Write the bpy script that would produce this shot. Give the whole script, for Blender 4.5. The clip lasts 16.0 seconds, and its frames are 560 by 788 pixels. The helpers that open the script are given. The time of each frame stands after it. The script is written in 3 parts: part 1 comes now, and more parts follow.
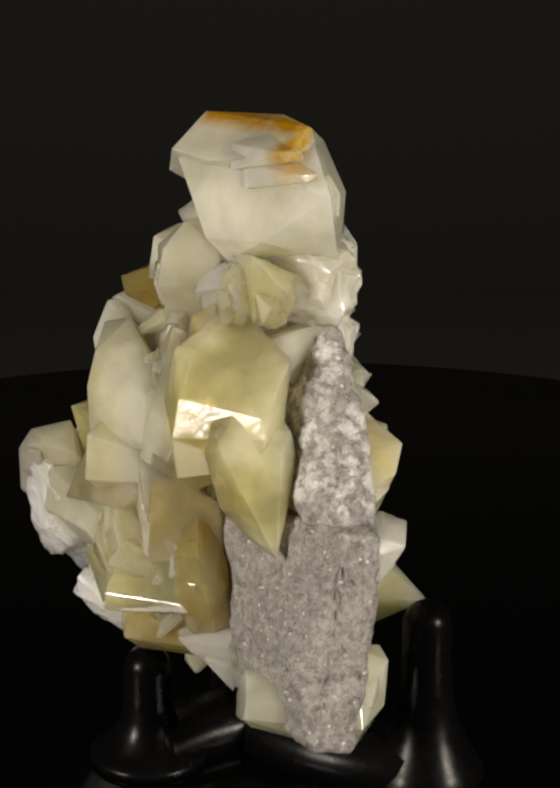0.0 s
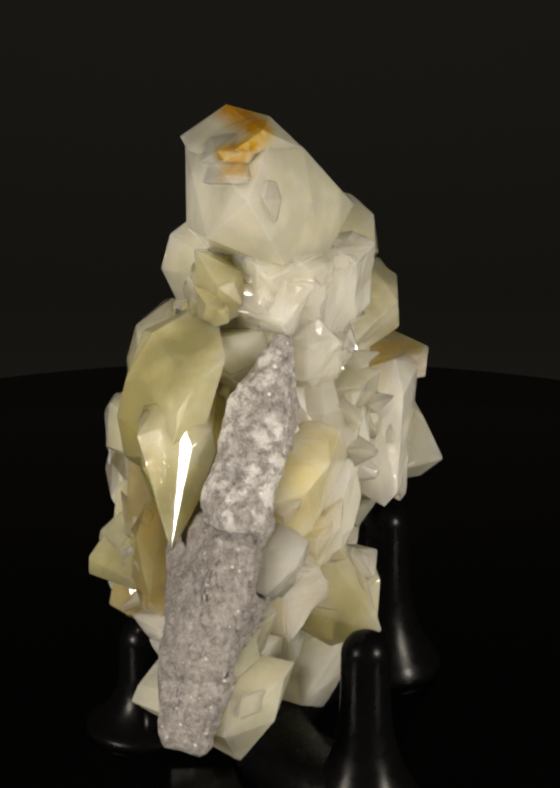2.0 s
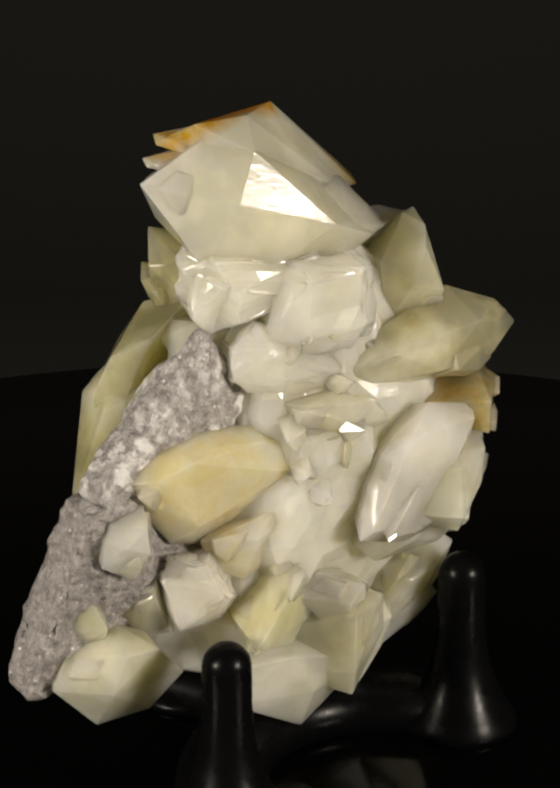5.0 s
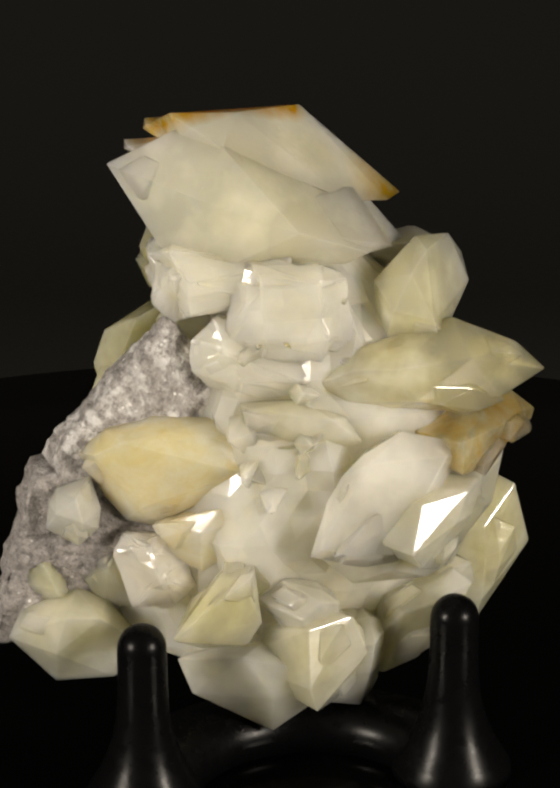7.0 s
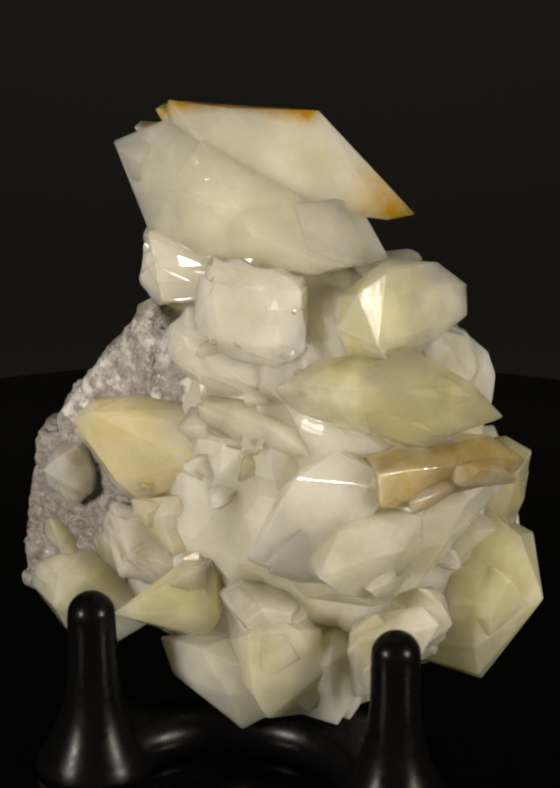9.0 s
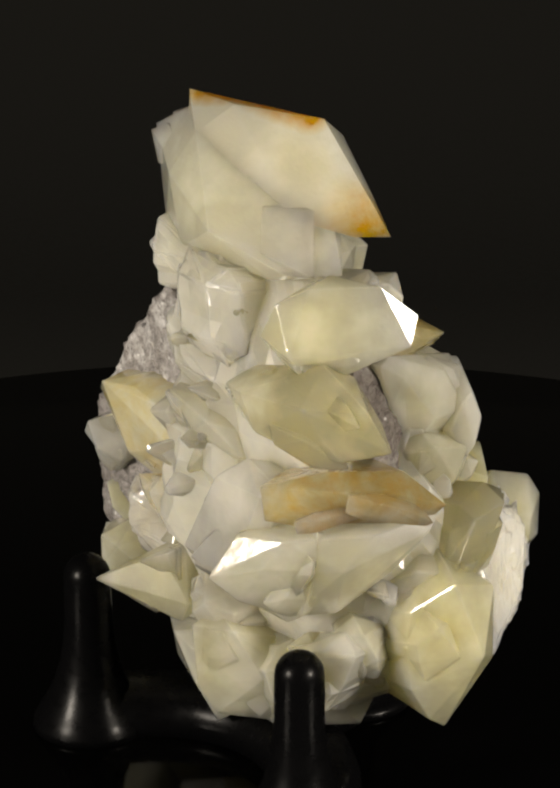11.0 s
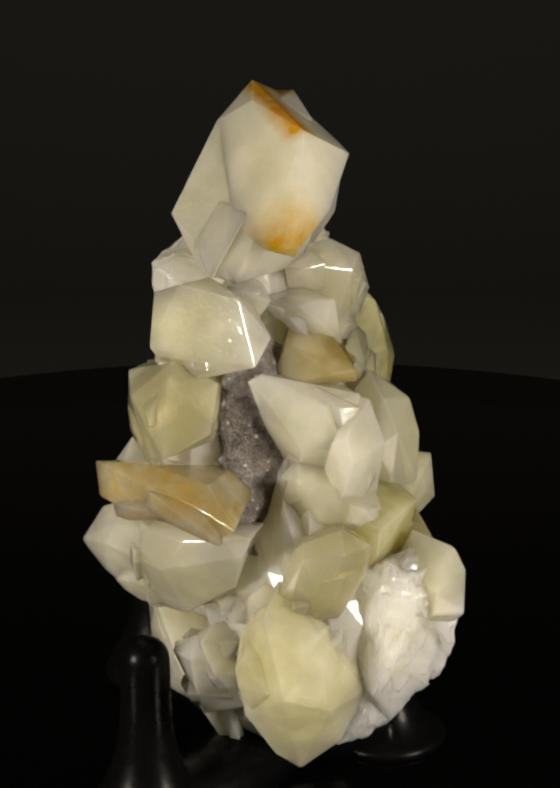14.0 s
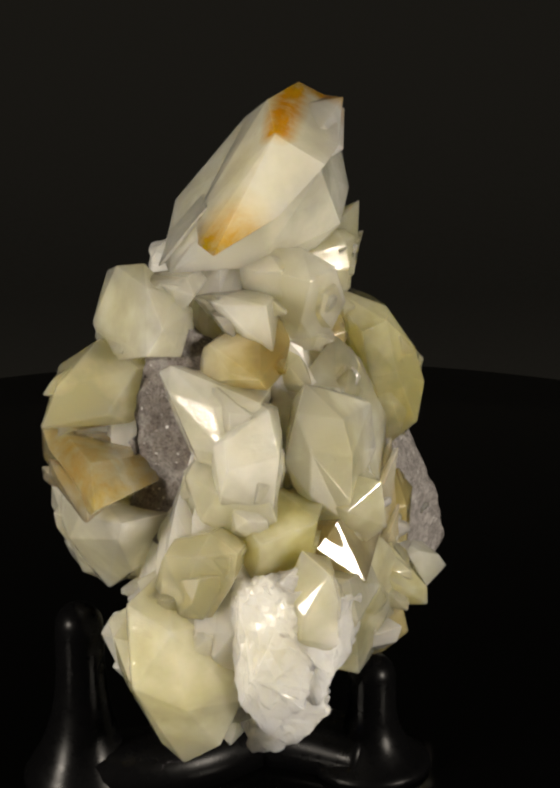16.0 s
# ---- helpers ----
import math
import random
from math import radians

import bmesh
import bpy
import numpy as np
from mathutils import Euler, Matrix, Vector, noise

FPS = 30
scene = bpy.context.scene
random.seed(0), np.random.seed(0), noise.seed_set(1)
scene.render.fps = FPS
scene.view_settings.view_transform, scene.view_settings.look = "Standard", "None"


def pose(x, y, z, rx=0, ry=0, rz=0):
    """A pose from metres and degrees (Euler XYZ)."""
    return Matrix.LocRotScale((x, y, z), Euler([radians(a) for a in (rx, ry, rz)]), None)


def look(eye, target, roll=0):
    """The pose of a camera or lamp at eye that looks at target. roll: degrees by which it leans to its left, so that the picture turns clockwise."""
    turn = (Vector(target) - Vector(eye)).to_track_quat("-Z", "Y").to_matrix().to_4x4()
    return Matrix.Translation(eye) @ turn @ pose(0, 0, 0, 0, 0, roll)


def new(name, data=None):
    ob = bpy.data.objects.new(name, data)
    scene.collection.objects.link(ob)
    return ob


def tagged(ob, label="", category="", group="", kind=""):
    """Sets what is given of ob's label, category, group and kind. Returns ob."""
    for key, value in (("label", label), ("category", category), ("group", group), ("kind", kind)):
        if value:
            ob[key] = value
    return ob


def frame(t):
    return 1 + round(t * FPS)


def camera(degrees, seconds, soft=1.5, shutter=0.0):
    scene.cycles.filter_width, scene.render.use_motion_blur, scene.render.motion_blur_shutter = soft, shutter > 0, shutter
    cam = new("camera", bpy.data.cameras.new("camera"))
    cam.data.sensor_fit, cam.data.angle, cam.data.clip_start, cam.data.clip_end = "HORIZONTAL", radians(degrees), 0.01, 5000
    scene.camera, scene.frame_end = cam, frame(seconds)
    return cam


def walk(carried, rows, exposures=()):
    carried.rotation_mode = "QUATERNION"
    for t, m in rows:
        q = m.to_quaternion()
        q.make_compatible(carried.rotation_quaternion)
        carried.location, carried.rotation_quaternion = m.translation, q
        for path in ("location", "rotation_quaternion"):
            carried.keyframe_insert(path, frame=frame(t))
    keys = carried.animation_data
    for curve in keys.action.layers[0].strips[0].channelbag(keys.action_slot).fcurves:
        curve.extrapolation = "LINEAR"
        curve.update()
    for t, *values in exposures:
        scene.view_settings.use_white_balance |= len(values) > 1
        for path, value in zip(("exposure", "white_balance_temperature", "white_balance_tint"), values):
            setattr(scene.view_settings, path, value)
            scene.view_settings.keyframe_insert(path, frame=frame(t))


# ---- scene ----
MM = 0.001
TURN = -14.55          # degrees a second, clockwise from above
cam = camera(11.0, 16.0, soft=3.4)
EYE = (0.0, -0.400, 0.2112)
AIM = (0.00247, 0.0, 0.0562)
walk(cam, [(0.0, look(EYE, AIM, -0.13)), (16.0, look(EYE, AIM, -0.13))])

# ---- light ----
world = bpy.data.worlds.new("dark_room")
scene.world = world
world.use_nodes = True
bg = world.node_tree.nodes["Background"]
bg.inputs[0].default_value, bg.inputs[1].default_value = (1.0, 0.97, 0.92, 1), 0.002


def softbox(name, eye, size, power, colour):
    data = bpy.data.lights.new(name, "AREA")
    data.shape, data.size, data.energy, data.color = "DISK", size, power, colour
    ob = new(name, data)
    ob.matrix_world = look(eye, (0, 0, 0.055))
    return ob


softbox("lamp_left", (-0.46, -0.35, 0.20), 0.14, 4.15, (1.0, 0.90, 0.765))
softbox("lamp_right", (0.46, -0.35, 0.20), 0.14, 4.15, (1.0, 0.90, 0.765))


# ---- materials ----
def material(name):
    m = bpy.data.materials.new(name)
    m.use_nodes = True
    return m, m.node_tree.nodes, m.node_tree.links, m.node_tree.nodes["Principled BSDF"]


def noise_node(n, l, scale, detail=4.0, rough=0.55, distort=0.0):
    co = n.new("ShaderNodeTexCoord")
    t = n.new("ShaderNodeTexNoise")
    t.inputs["Scale"].default_value, t.inputs["Detail"].default_value = scale, detail
    t.inputs["Roughness"].default_value, t.inputs["Distortion"].default_value = rough, distort
    l.new(co.outputs["Object"], t.inputs["Vector"])
    return t


def ramp(n, l, source, stops):
    r = n.new("ShaderNodeValToRGB")
    while len(r.color_ramp.elements) < len(stops):
        r.color_ramp.elements.new(0.5)
    for e, (p, c) in zip(r.color_ramp.elements, stops):
        e.position, e.color = p, (*c, 1) if len(c) == 3 else c
    l.new(source, r.inputs["Fac"])
    return r


def bump(n, l, bsdf, heights, strength, distance):
    prev = None
    for h in heights:
        b = n.new("ShaderNodeBump")
        b.inputs["Strength"].default_value, b.inputs["Distance"].default_value = strength, distance
        l.new(h, b.inputs["Height"])
        if prev:
            l.new(prev.outputs["Normal"], b.inputs["Normal"])
        prev = b
    l.new(prev.outputs["Normal"], bsdf.inputs["Normal"])


def calcite(name, low, high, clear, rough=0.16, stain=None, relief=0.17, edge=None, gloss=0.9):
    """Translucent calcite under a glossy skin: drifting tone, milky veils, growth lines, and rust stains where edge says."""
    m, n, l, b = material(name)
    info = n.new("ShaderNodeObjectInfo")
    veil = noise_node(n, l, 55, 2, 0.45, 0.0)
    cloud = noise_node(n, l, 75, 4, 0.5, 0.0)
    tone = ramp(n, l, veil.outputs["Fac"], [(0.32, low), (0.68, high)])
    milk = n.new("ShaderNodeMix")
    milk.data_type = "RGBA"
    l.new(ramp(n, l, cloud.outputs["Fac"], [(0.50, (0, 0, 0)), (0.80, (0.5, 0.5, 0.5))]).outputs["Color"], milk.inputs[0])
    l.new(tone.outputs["Color"], milk.inputs[6])
    milk.inputs[7].default_value = (0.90, 0.88, 0.80, 1)
    col = milk.outputs[2]
    if stain:
        patch = noise_node(n, l, 140, 6, 0.72, 0.5)
        fac = ramp(n, l, patch.outputs["Fac"], [(0.36, (0, 0, 0)), (0.64, (1, 1, 1))]).outputs["Color"]
        if edge:
            co = n.new("ShaderNodeTexCoord")
            total = None
            for spot, size in edge:
                d = n.new("ShaderNodeVectorMath")
                d.operation = "DISTANCE"
                l.new(co.outputs["Object"], d.inputs[0])
                d.inputs[1].default_value = [v * MM for v in spot]
                near = n.new("ShaderNodeMapRange")
                near.inputs["From Min"].default_value, near.inputs["From Max"].default_value = size * MM, size * 0.35 * MM
                l.new(d.outputs["Value"], near.inputs["Value"])
                if total is None:
                    total = near.outputs["Result"]
                else:
                    mx = n.new("ShaderNodeMath")
                    mx.operation = "MAXIMUM"
                    l.new(total, mx.inputs[0])
                    l.new(near.outputs["Result"], mx.inputs[1])
                    total = mx.outputs[0]
            soft = n.new("ShaderNodeMath")
            soft.operation = "MULTIPLY_ADD"
            l.new(fac, soft.inputs[0])
            soft.inputs[1].default_value, soft.inputs[2].default_value = 0.6, 0.6
            both = n.new("ShaderNodeMath")
            both.operation = "MULTIPLY"
            both.use_clamp = True
            l.new(soft.outputs[0], both.inputs[0])
            l.new(total, both.inputs[1])
            fac = both.outputs[0]
        mix = n.new("ShaderNodeMix")
        mix.data_type = "RGBA"
        l.new(fac, mix.inputs[0])
        l.new(col, mix.inputs[6])
        mix.inputs[7].default_value = (*stain, 1)
        col = mix.outputs[2]
    hsv = n.new("ShaderNodeHueSaturation")
    span = n.new("ShaderNodeMapRange")
    span.inputs["To Min"].default_value, span.inputs["To Max"].default_value = 0.8, 1.15
    l.new(info.outputs["Random"], span.inputs["Value"])
    l.new(span.outputs["Result"], hsv.inputs["Saturation"])
    l.new(col, hsv.inputs["Color"])
    l.new(hsv.outputs["Color"], b.inputs["Base Color"])
    clr = ramp(n, l, cloud.outputs["Fac"], [(0.42, (clear,) * 3), (0.64, (clear * 0.65,) * 3)])
    l.new(clr.outputs["Color"], b.inputs["Transmission Weight"])
    b.inputs["Subsurface Weight"].default_value = 1.0
    b.inputs["Subsurface Radius"].default_value = (1.0, 0.96, 0.82)
    b.inputs["Subsurface Scale"].default_value = 0.012
    b.inputs["IOR"].default_value = 1.5
    b.inputs["Coat Weight"].default_value, b.inputs["Coat Roughness"].default_value = gloss * 0.5, rough * 0.3
    b.inputs["Roughness"].default_value = rough * 0.6
    grow = noise_node(n, l, 520 if relief < 0.4 else 900, 4, 0.6, 0.4)
    co2 = n.new("ShaderNodeTexCoord")
    turn = n.new("ShaderNodeMapping")
    turn.inputs["Rotation"].default_value = (0.5, 0.9, 0.3)
    turn.inputs["Scale"].default_value = (1.0, 0.08, 1.0)
    l.new(co2.outputs["Object"], turn.inputs["Vector"])
    stria = n.new("ShaderNodeTexNoise")
    stria.inputs["Scale"].default_value, stria.inputs["Detail"].default_value = 1500, 3
    l.new(turn.outputs["Vector"], stria.inputs["Vector"])
    chips = n.new("ShaderNodeTexVoronoi")
    chips.inputs["Scale"].default_value = 330
    l.new(co2.outputs["Object"], chips.inputs["Vector"])
    flaw = ramp(n, l, chips.outputs["Distance"], [(0.05, (0, 0, 0)), (0.16, (1, 1, 1))])
    bump(n, l, b, [grow.outputs["Fac"], stria.outputs["Fac"], flaw.outputs["Color"]], relief * 0.6, 0.0004)
    return m


HONEY = calcite("honey_calcite", (0.88, 0.77, 0.34), (0.94, 0.87, 0.54), 0.74)
PALE = calcite("pale_calcite", (0.92, 0.84, 0.49), (0.95, 0.90, 0.67), 0.62)
MILKY = calcite("milky_calcite", (0.94, 0.87, 0.64), (0.96, 0.92, 0.77), 0.45, 0.3, gloss=0.5)
WHITE = calcite("white_calcite", (0.95, 0.88, 0.67), (0.96, 0.92, 0.77), 0.55, 0.12)
CLEAR = calcite("clear_calcite", (0.96, 0.88, 0.60), (0.97, 0.92, 0.71), 0.58, 0.09, gloss=0.7)
SMOKY = calcite("smoky_calcite", (0.62, 0.44, 0.14), (0.83, 0.69, 0.36), 0.75)
RIDGE = [(3.2, -16.2, 97.4), (6.8, -11.9, 100.3), (-8.0, 3.8, 98.4), (-12.6, 18.1, 84.6)]
TIPS = [((-12.6, 18.1, 84.6), 12), ((4, -16.5, 97), 5)]
for a, b, wide in zip(RIDGE, RIDGE[1:], (3.5, 3.5)):
    a, b = Vector(a), Vector(b)
    TIPS += [(a.lerp(b, k / 10), wide) for k in range(10)]
AMBER = calcite("amber_edged_calcite", (0.91, 0.84, 0.60), (0.94, 0.89, 0.71), 0.5, 0.12, (0.80, 0.36, 0.02), 0.17, TIPS, gloss=0.7)
AMBERTIP = calcite("amber_tipped_calcite", (0.90, 0.79, 0.50), (0.93, 0.87, 0.66), 0.75, 0.1, (0.84, 0.56, 0.20))
PEACH = calcite("peach_calcite", (0.92, 0.83, 0.56), (0.95, 0.89, 0.70), 0.4, 0.2, (0.91, 0.74, 0.42))
ROSE = calcite("rosy_calcite", (0.90, 0.81, 0.62), (0.94, 0.87, 0.72), 0.45, 0.14)
FROST = calcite("frosted_calcite", (0.91, 0.87, 0.72), (0.95, 0.94, 0.88), 0.3, 0.34, None, 0.6, gloss=0.4)


def rock(name, dark, light, frost):
    m, n, l, b = material(name)
    grain = noise_node(n, l, 900, 6, 0.7)
    patch = noise_node(n, l, 120, 5, 0.6, 0.5)
    tone = ramp(n, l, grain.outputs["Fac"], [(0.36, dark), (0.62, light)])
    white = noise_node(n, l, 420, 5, 0.65)
    fac = n.new("ShaderNodeMath")
    fac.operation = "MULTIPLY"
    l.new(ramp(n, l, white.outputs["Fac"], [(0.46, (0, 0, 0)), (0.58, (1, 1, 1))]).outputs["Color"], fac.inputs[0])
    co = n.new("ShaderNodeTexCoord")
    xyz = n.new("ShaderNodeSeparateXYZ")
    l.new(co.outputs["Object"], xyz.inputs[0])
    high = n.new("ShaderNodeMapRange")
    high.inputs["From Min"].default_value, high.inputs["From Max"].default_value = 0.046, 0.051
    high.inputs["To Min"].default_value, high.inputs["To Max"].default_value = 0.12, 1.0
    l.new(xyz.outputs["Z"], high.inputs["Value"])
    where = n.new("ShaderNodeMath")
    where.operation = "MULTIPLY"
    l.new(ramp(n, l, patch.outputs["Fac"], [(0.36, (0, 0, 0)), (0.52, (frost,) * 3)]).outputs["Color"], where.inputs[0])
    l.new(high.outputs["Result"], where.inputs[1])
    l.new(where.outputs[0], fac.inputs[1])
    mix = n.new("ShaderNodeMix")
    mix.data_type = "RGBA"
    l.new(fac.outputs[0], mix.inputs[0])
    l.new(tone.outputs["Color"], mix.inputs[6])
    mix.inputs[7].default_value = (0.72, 0.71, 0.70, 1)
    # Small white grains that also paint the rock's sparkling glints into its colour.
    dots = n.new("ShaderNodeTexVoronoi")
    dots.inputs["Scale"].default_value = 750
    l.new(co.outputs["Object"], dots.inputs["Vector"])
    grit_glints = n.new("ShaderNodeMix")
    grit_glints.data_type = "RGBA"
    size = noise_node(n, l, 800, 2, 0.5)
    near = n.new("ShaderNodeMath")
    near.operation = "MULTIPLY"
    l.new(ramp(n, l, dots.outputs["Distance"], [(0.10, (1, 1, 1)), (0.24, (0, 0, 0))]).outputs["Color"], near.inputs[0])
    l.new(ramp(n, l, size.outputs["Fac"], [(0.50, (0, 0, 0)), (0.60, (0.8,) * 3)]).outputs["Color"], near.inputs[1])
    l.new(near.outputs[0], grit_glints.inputs[0])
    l.new(mix.outputs[2], grit_glints.inputs[6])
    grit_glints.inputs[7].default_value = (0.80, 0.79, 0.78, 1)
    l.new(grit_glints.outputs[2], b.inputs["Base Color"])
    spark = noise_node(n, l, 2600, 2, 0.5)
    l.new(ramp(n, l, spark.outputs["Fac"], [(0.3, (0.55,) * 3), (0.72, (0.12,) * 3)]).outputs["Color"], b.inputs["Roughness"])
    bump(n, l, b, [patch.outputs["Fac"], grain.outputs["Fac"], spark.outputs["Fac"]], 0.55, 0.0006)
    return m


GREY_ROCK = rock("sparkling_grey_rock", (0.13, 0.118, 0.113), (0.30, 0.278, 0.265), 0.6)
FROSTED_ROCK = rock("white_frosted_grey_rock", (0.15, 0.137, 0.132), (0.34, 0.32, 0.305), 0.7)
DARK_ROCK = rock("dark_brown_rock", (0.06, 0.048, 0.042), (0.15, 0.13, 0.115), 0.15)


def black(name, colour, rough, spec=0.5):
    m, n, l, b = material(name)
    b.inputs["Base Color"].default_value = (*colour, 1)
    g = noise_node(n, l, 500, 4, 0.6)
    l.new(ramp(n, l, g.outputs["Fac"], [(0.3, (rough * 0.8,) * 3), (0.7, (rough * 1.25,) * 3)]).outputs["Color"], b.inputs["Roughness"])
    b.inputs["Specular IOR Level"].default_value = spec
    bump(n, l, b, [g.outputs["Fac"]], 0.03, 0.0003)
    return m


STAND_BLACK = black("black_plastic", (0.0022, 0.0022, 0.0024), 0.28, 0.09)
TABLE_BLACK = black("black_acrylic", (0.001, 0.001, 0.001), 0.09, 0.16)
CLOTH_BLACK = black("dark_backdrop", (0.0255, 0.0255, 0.0232), 0.9, 0.1)


# ---- builders ----
def link(name, bm, mat, parent=None, label="", smooth=False):
    me = bpy.data.meshes.new(name)
    bm.normal_update()
    if smooth:
        for f in bm.faces:
            f.smooth = True
    bm.to_mesh(me)
    bm.free()
    me.materials.append(mat)
    ob = new(name, me)
    if parent:
        ob.parent = parent
    if label:
        ob["label"] = label
    return ob


part = link


def hull_of(points, edge, steps=1):
    bm = bmesh.new()
    for p in points:
        bm.verts.new(p)
    out = bmesh.ops.convex_hull(bm, input=bm.verts[:])
    junk = {e for e in out["geom_interior"] + out["geom_unused"] if isinstance(e, bmesh.types.BMVert)}
    bmesh.ops.delete(bm, geom=list(junk), context="VERTS")
    bmesh.ops.dissolve_limit(bm, angle_limit=radians(6), verts=bm.verts[:], edges=bm.edges[:])
    bmesh.ops.bevel(bm, geom=bm.edges[:], offset=edge, segments=steps, profile=0.6, affect="EDGES", clamp_overlap=True)
    return bm


def frame_of(axis, az, lift):
    """Axes of a crystal: along it, across its broad face, and out of that face, which looks to the compass angle az."""
    a = Vector(axis).normalized()
    out = Vector((math.cos(radians(az)), math.sin(radians(az)), lift))
    out = (out - a * out.dot(a)).normalized()
    return Matrix((out.cross(a), out, a)).transposed()


specimen = new("mineral_specimen")
tagged(specimen, "honey-yellow and white calcite crystal cluster on sparkling grey rock", "mineral specimen")


def spike_points(long, w, d, belly, blunt, r):
    """Corners of a dog-tooth crystal along z: zigzag belly, steep chisel point, blunt foot."""
    pts = []
    for i in range(6):
        a = math.radians(60 * i + 30 + r.uniform(-9, 9))
        k = 1.0 if i % 2 else 0.88
        zig = (0.06 if i % 2 else -0.06) * long
        x, y = math.cos(a) * w * 0.54 * k, math.sin(a) * d * 0.54 * k
        pts.append((x, y, belly * long + zig + r.uniform(-0.03, 0.03) * long))
        pts.append((x * 0.66, y * 0.66, -0.05 * long))
        e = blunt * r.uniform(0.6, 1.4)
        pts.append((x * e, y * e, long * (1.0 - (0.025 + 0.12 * blunt) * (i % 2))))
    return pts


def gem_points(w, h, d, roll, r):
    """Corners of a stubby crystal facing +y: an uneven girdle, a tilted front face, a broader back."""
    n = r.choice((6, 6, 7, 8))
    pts = []
    fx, fz, k = r.uniform(-0.10, 0.10), r.uniform(-0.06, 0.14), r.uniform(0.45, 0.72)
    tx, tz = r.uniform(-0.22, 0.22), r.uniform(-0.10, 0.25)
    c, s = math.cos(math.radians(roll)), math.sin(math.radians(roll))
    for i in range(n):
        a = 2 * math.pi * (i + r.uniform(-0.22, 0.22)) / n + 0.5
        q = 0.5 * r.uniform(0.92, 1.14)
        x, z = math.cos(a) * q, math.sin(a) * q
        for kx, y, ox, oz in ((1.0, r.uniform(-0.16, 0.08), 0, 0), (k, 0.5 - tx * x - tz * z, fx, fz), (0.8, -0.5, 0, 0)):
            u, v = (x * kx + ox), (z * kx + oz)
            pts.append(((c * u - s * v) * w, y * d, (s * u + c * v) * h))
    return pts


def spike(tip, root, w, d, az, mat, seed, belly=0.38, blunt=0.08, lift=0.25):
    """A dog-tooth crystal from its foot to its point."""
    r = random.Random(seed)
    tip, root = Vector(tip), Vector(root)
    m = frame_of(tip - root, az, lift)
    bm = hull_of([(m @ Vector(p) + root) * MM for p in spike_points((tip - root).length, w, d, belly, blunt, r)], r.uniform(0.04, 0.10) * MM)
    return part("calcite_crystal", bm, mat, specimen)


def gem(mid, size, az, roll, mat, seed):
    """A stubby crystal round its middle; massive milky ones have worn, rounded edges."""
    r = random.Random(seed)
    m = frame_of((0, 0, 1), az, 0.2)
    worn = mat in (MILKY, FROST, ROSE)
    edge = r.uniform(0.7, 1.2) if worn else r.uniform(0.06, 0.14)
    bm = hull_of([(m @ Vector(p) + Vector(mid)) * MM for p in gem_points(*size, roll, r)], edge * MM, 3 if worn else 1)
    if worn:
        bmesh.ops.triangulate(bm, faces=bm.faces[:])
        bmesh.ops.subdivide_edges(bm, edges=bm.edges[:], cuts=2, use_grid_fill=True)
        rough = 0.55 if mat is FROST else 0.22
        for v in bm.verts:
            p = v.co / MM
            v.co += (p - Vector(mid)).normalized() * (noise.fractal(p * 0.55, 1, 2, 3) * rough * MM)
    return part("calcite_crystal", bm, mat, specimen, "", worn and mat is not FROST)


def crown_crystal(front, back, crest, shoulders, keel, mat):
    """A large crystal given by its front point, back points, crest, shoulders and keel."""
    bm = hull_of([Vector(p) * MM for p in (front, *back, *crest, *shoulders, *keel)], 0.06 * MM)
    return part("crown_crystal", bm, mat, specimen)


# ---- backdrop and turntable ----
def disc(name, radius, z0, z1, mat, edge=0.002, segs=160):
    prof = [(0, z0), (radius - edge, z0), (radius, z0 + edge), (radius, z1 - edge), (radius - edge * 0.3, z1 - edge * 0.3), (radius - edge, z1), (0, z1)]
    bm = bmesh.new()
    lathe(bm, prof, segs)
    return link(name, bm, mat, None, "", True)


def lathe(bm, prof, segs, mid=(0, 0)):
    rings = []
    for r, z in prof:
        if r < 1e-9:
            rings.append([bm.verts.new((mid[0], mid[1], z))])
        else:
            rings.append([bm.verts.new((mid[0] + r * math.cos(2 * math.pi * i / segs), mid[1] + r * math.sin(2 * math.pi * i / segs), z)) for i in range(segs)])
    for a, b in zip(rings, rings[1:]):
        for i in range(segs):
            j = (i + 1) % segs
            if len(a) == 1:
                bm.faces.new((a[0], b[j], b[i]))
            elif len(b) == 1:
                bm.faces.new((a[i], a[j], b[0]))
            else:
                bm.faces.new((a[i], a[j], b[j], b[i]))


turntable = new("turntable")
tagged(turntable, "round glossy black acrylic turntable under the stand", "turntable")
disc("top_plate", 0.165, -0.004, 0.0, TABLE_BLACK, 0.0012).parent = turntable
disc("rim", 0.163, -0.018, -0.0042, STAND_BLACK, 0.002).parent = turntable


def backdrop():
    """A dark cloth: runs flat under the turntable, sweeps up behind it, closed round the camera."""
    bm = bmesh.new()
    prof = [(-1.2, -0.12), (0.55, -0.12)]
    for i in range(1, 13):
        a = radians(90 * i / 12)
        prof.append((0.55 + 0.35 * math.sin(a), 0.23 - 0.35 * math.cos(a)))
    prof += [(0.90, 1.4)]
    rows = [[bm.verts.new((x, y, z)) for y, z in prof] for x in (-1.4, 1.4)]
    for i in range(len(prof) - 1):
        bm.faces.new((rows[0][i], rows[1][i], rows[1][i + 1], rows[0][i + 1]))
    bm.normal_update()
    ob = link("backdrop", bm, CLOTH_BLACK, None, "", True)
    so = ob.modifiers.new("thickness", "SOLIDIFY")
    so.thickness, so.offset = 0.004, -1
    return tagged(ob, "plain dark grey cloth backdrop sweeping up behind the turntable", "backdrop", kind="structure")


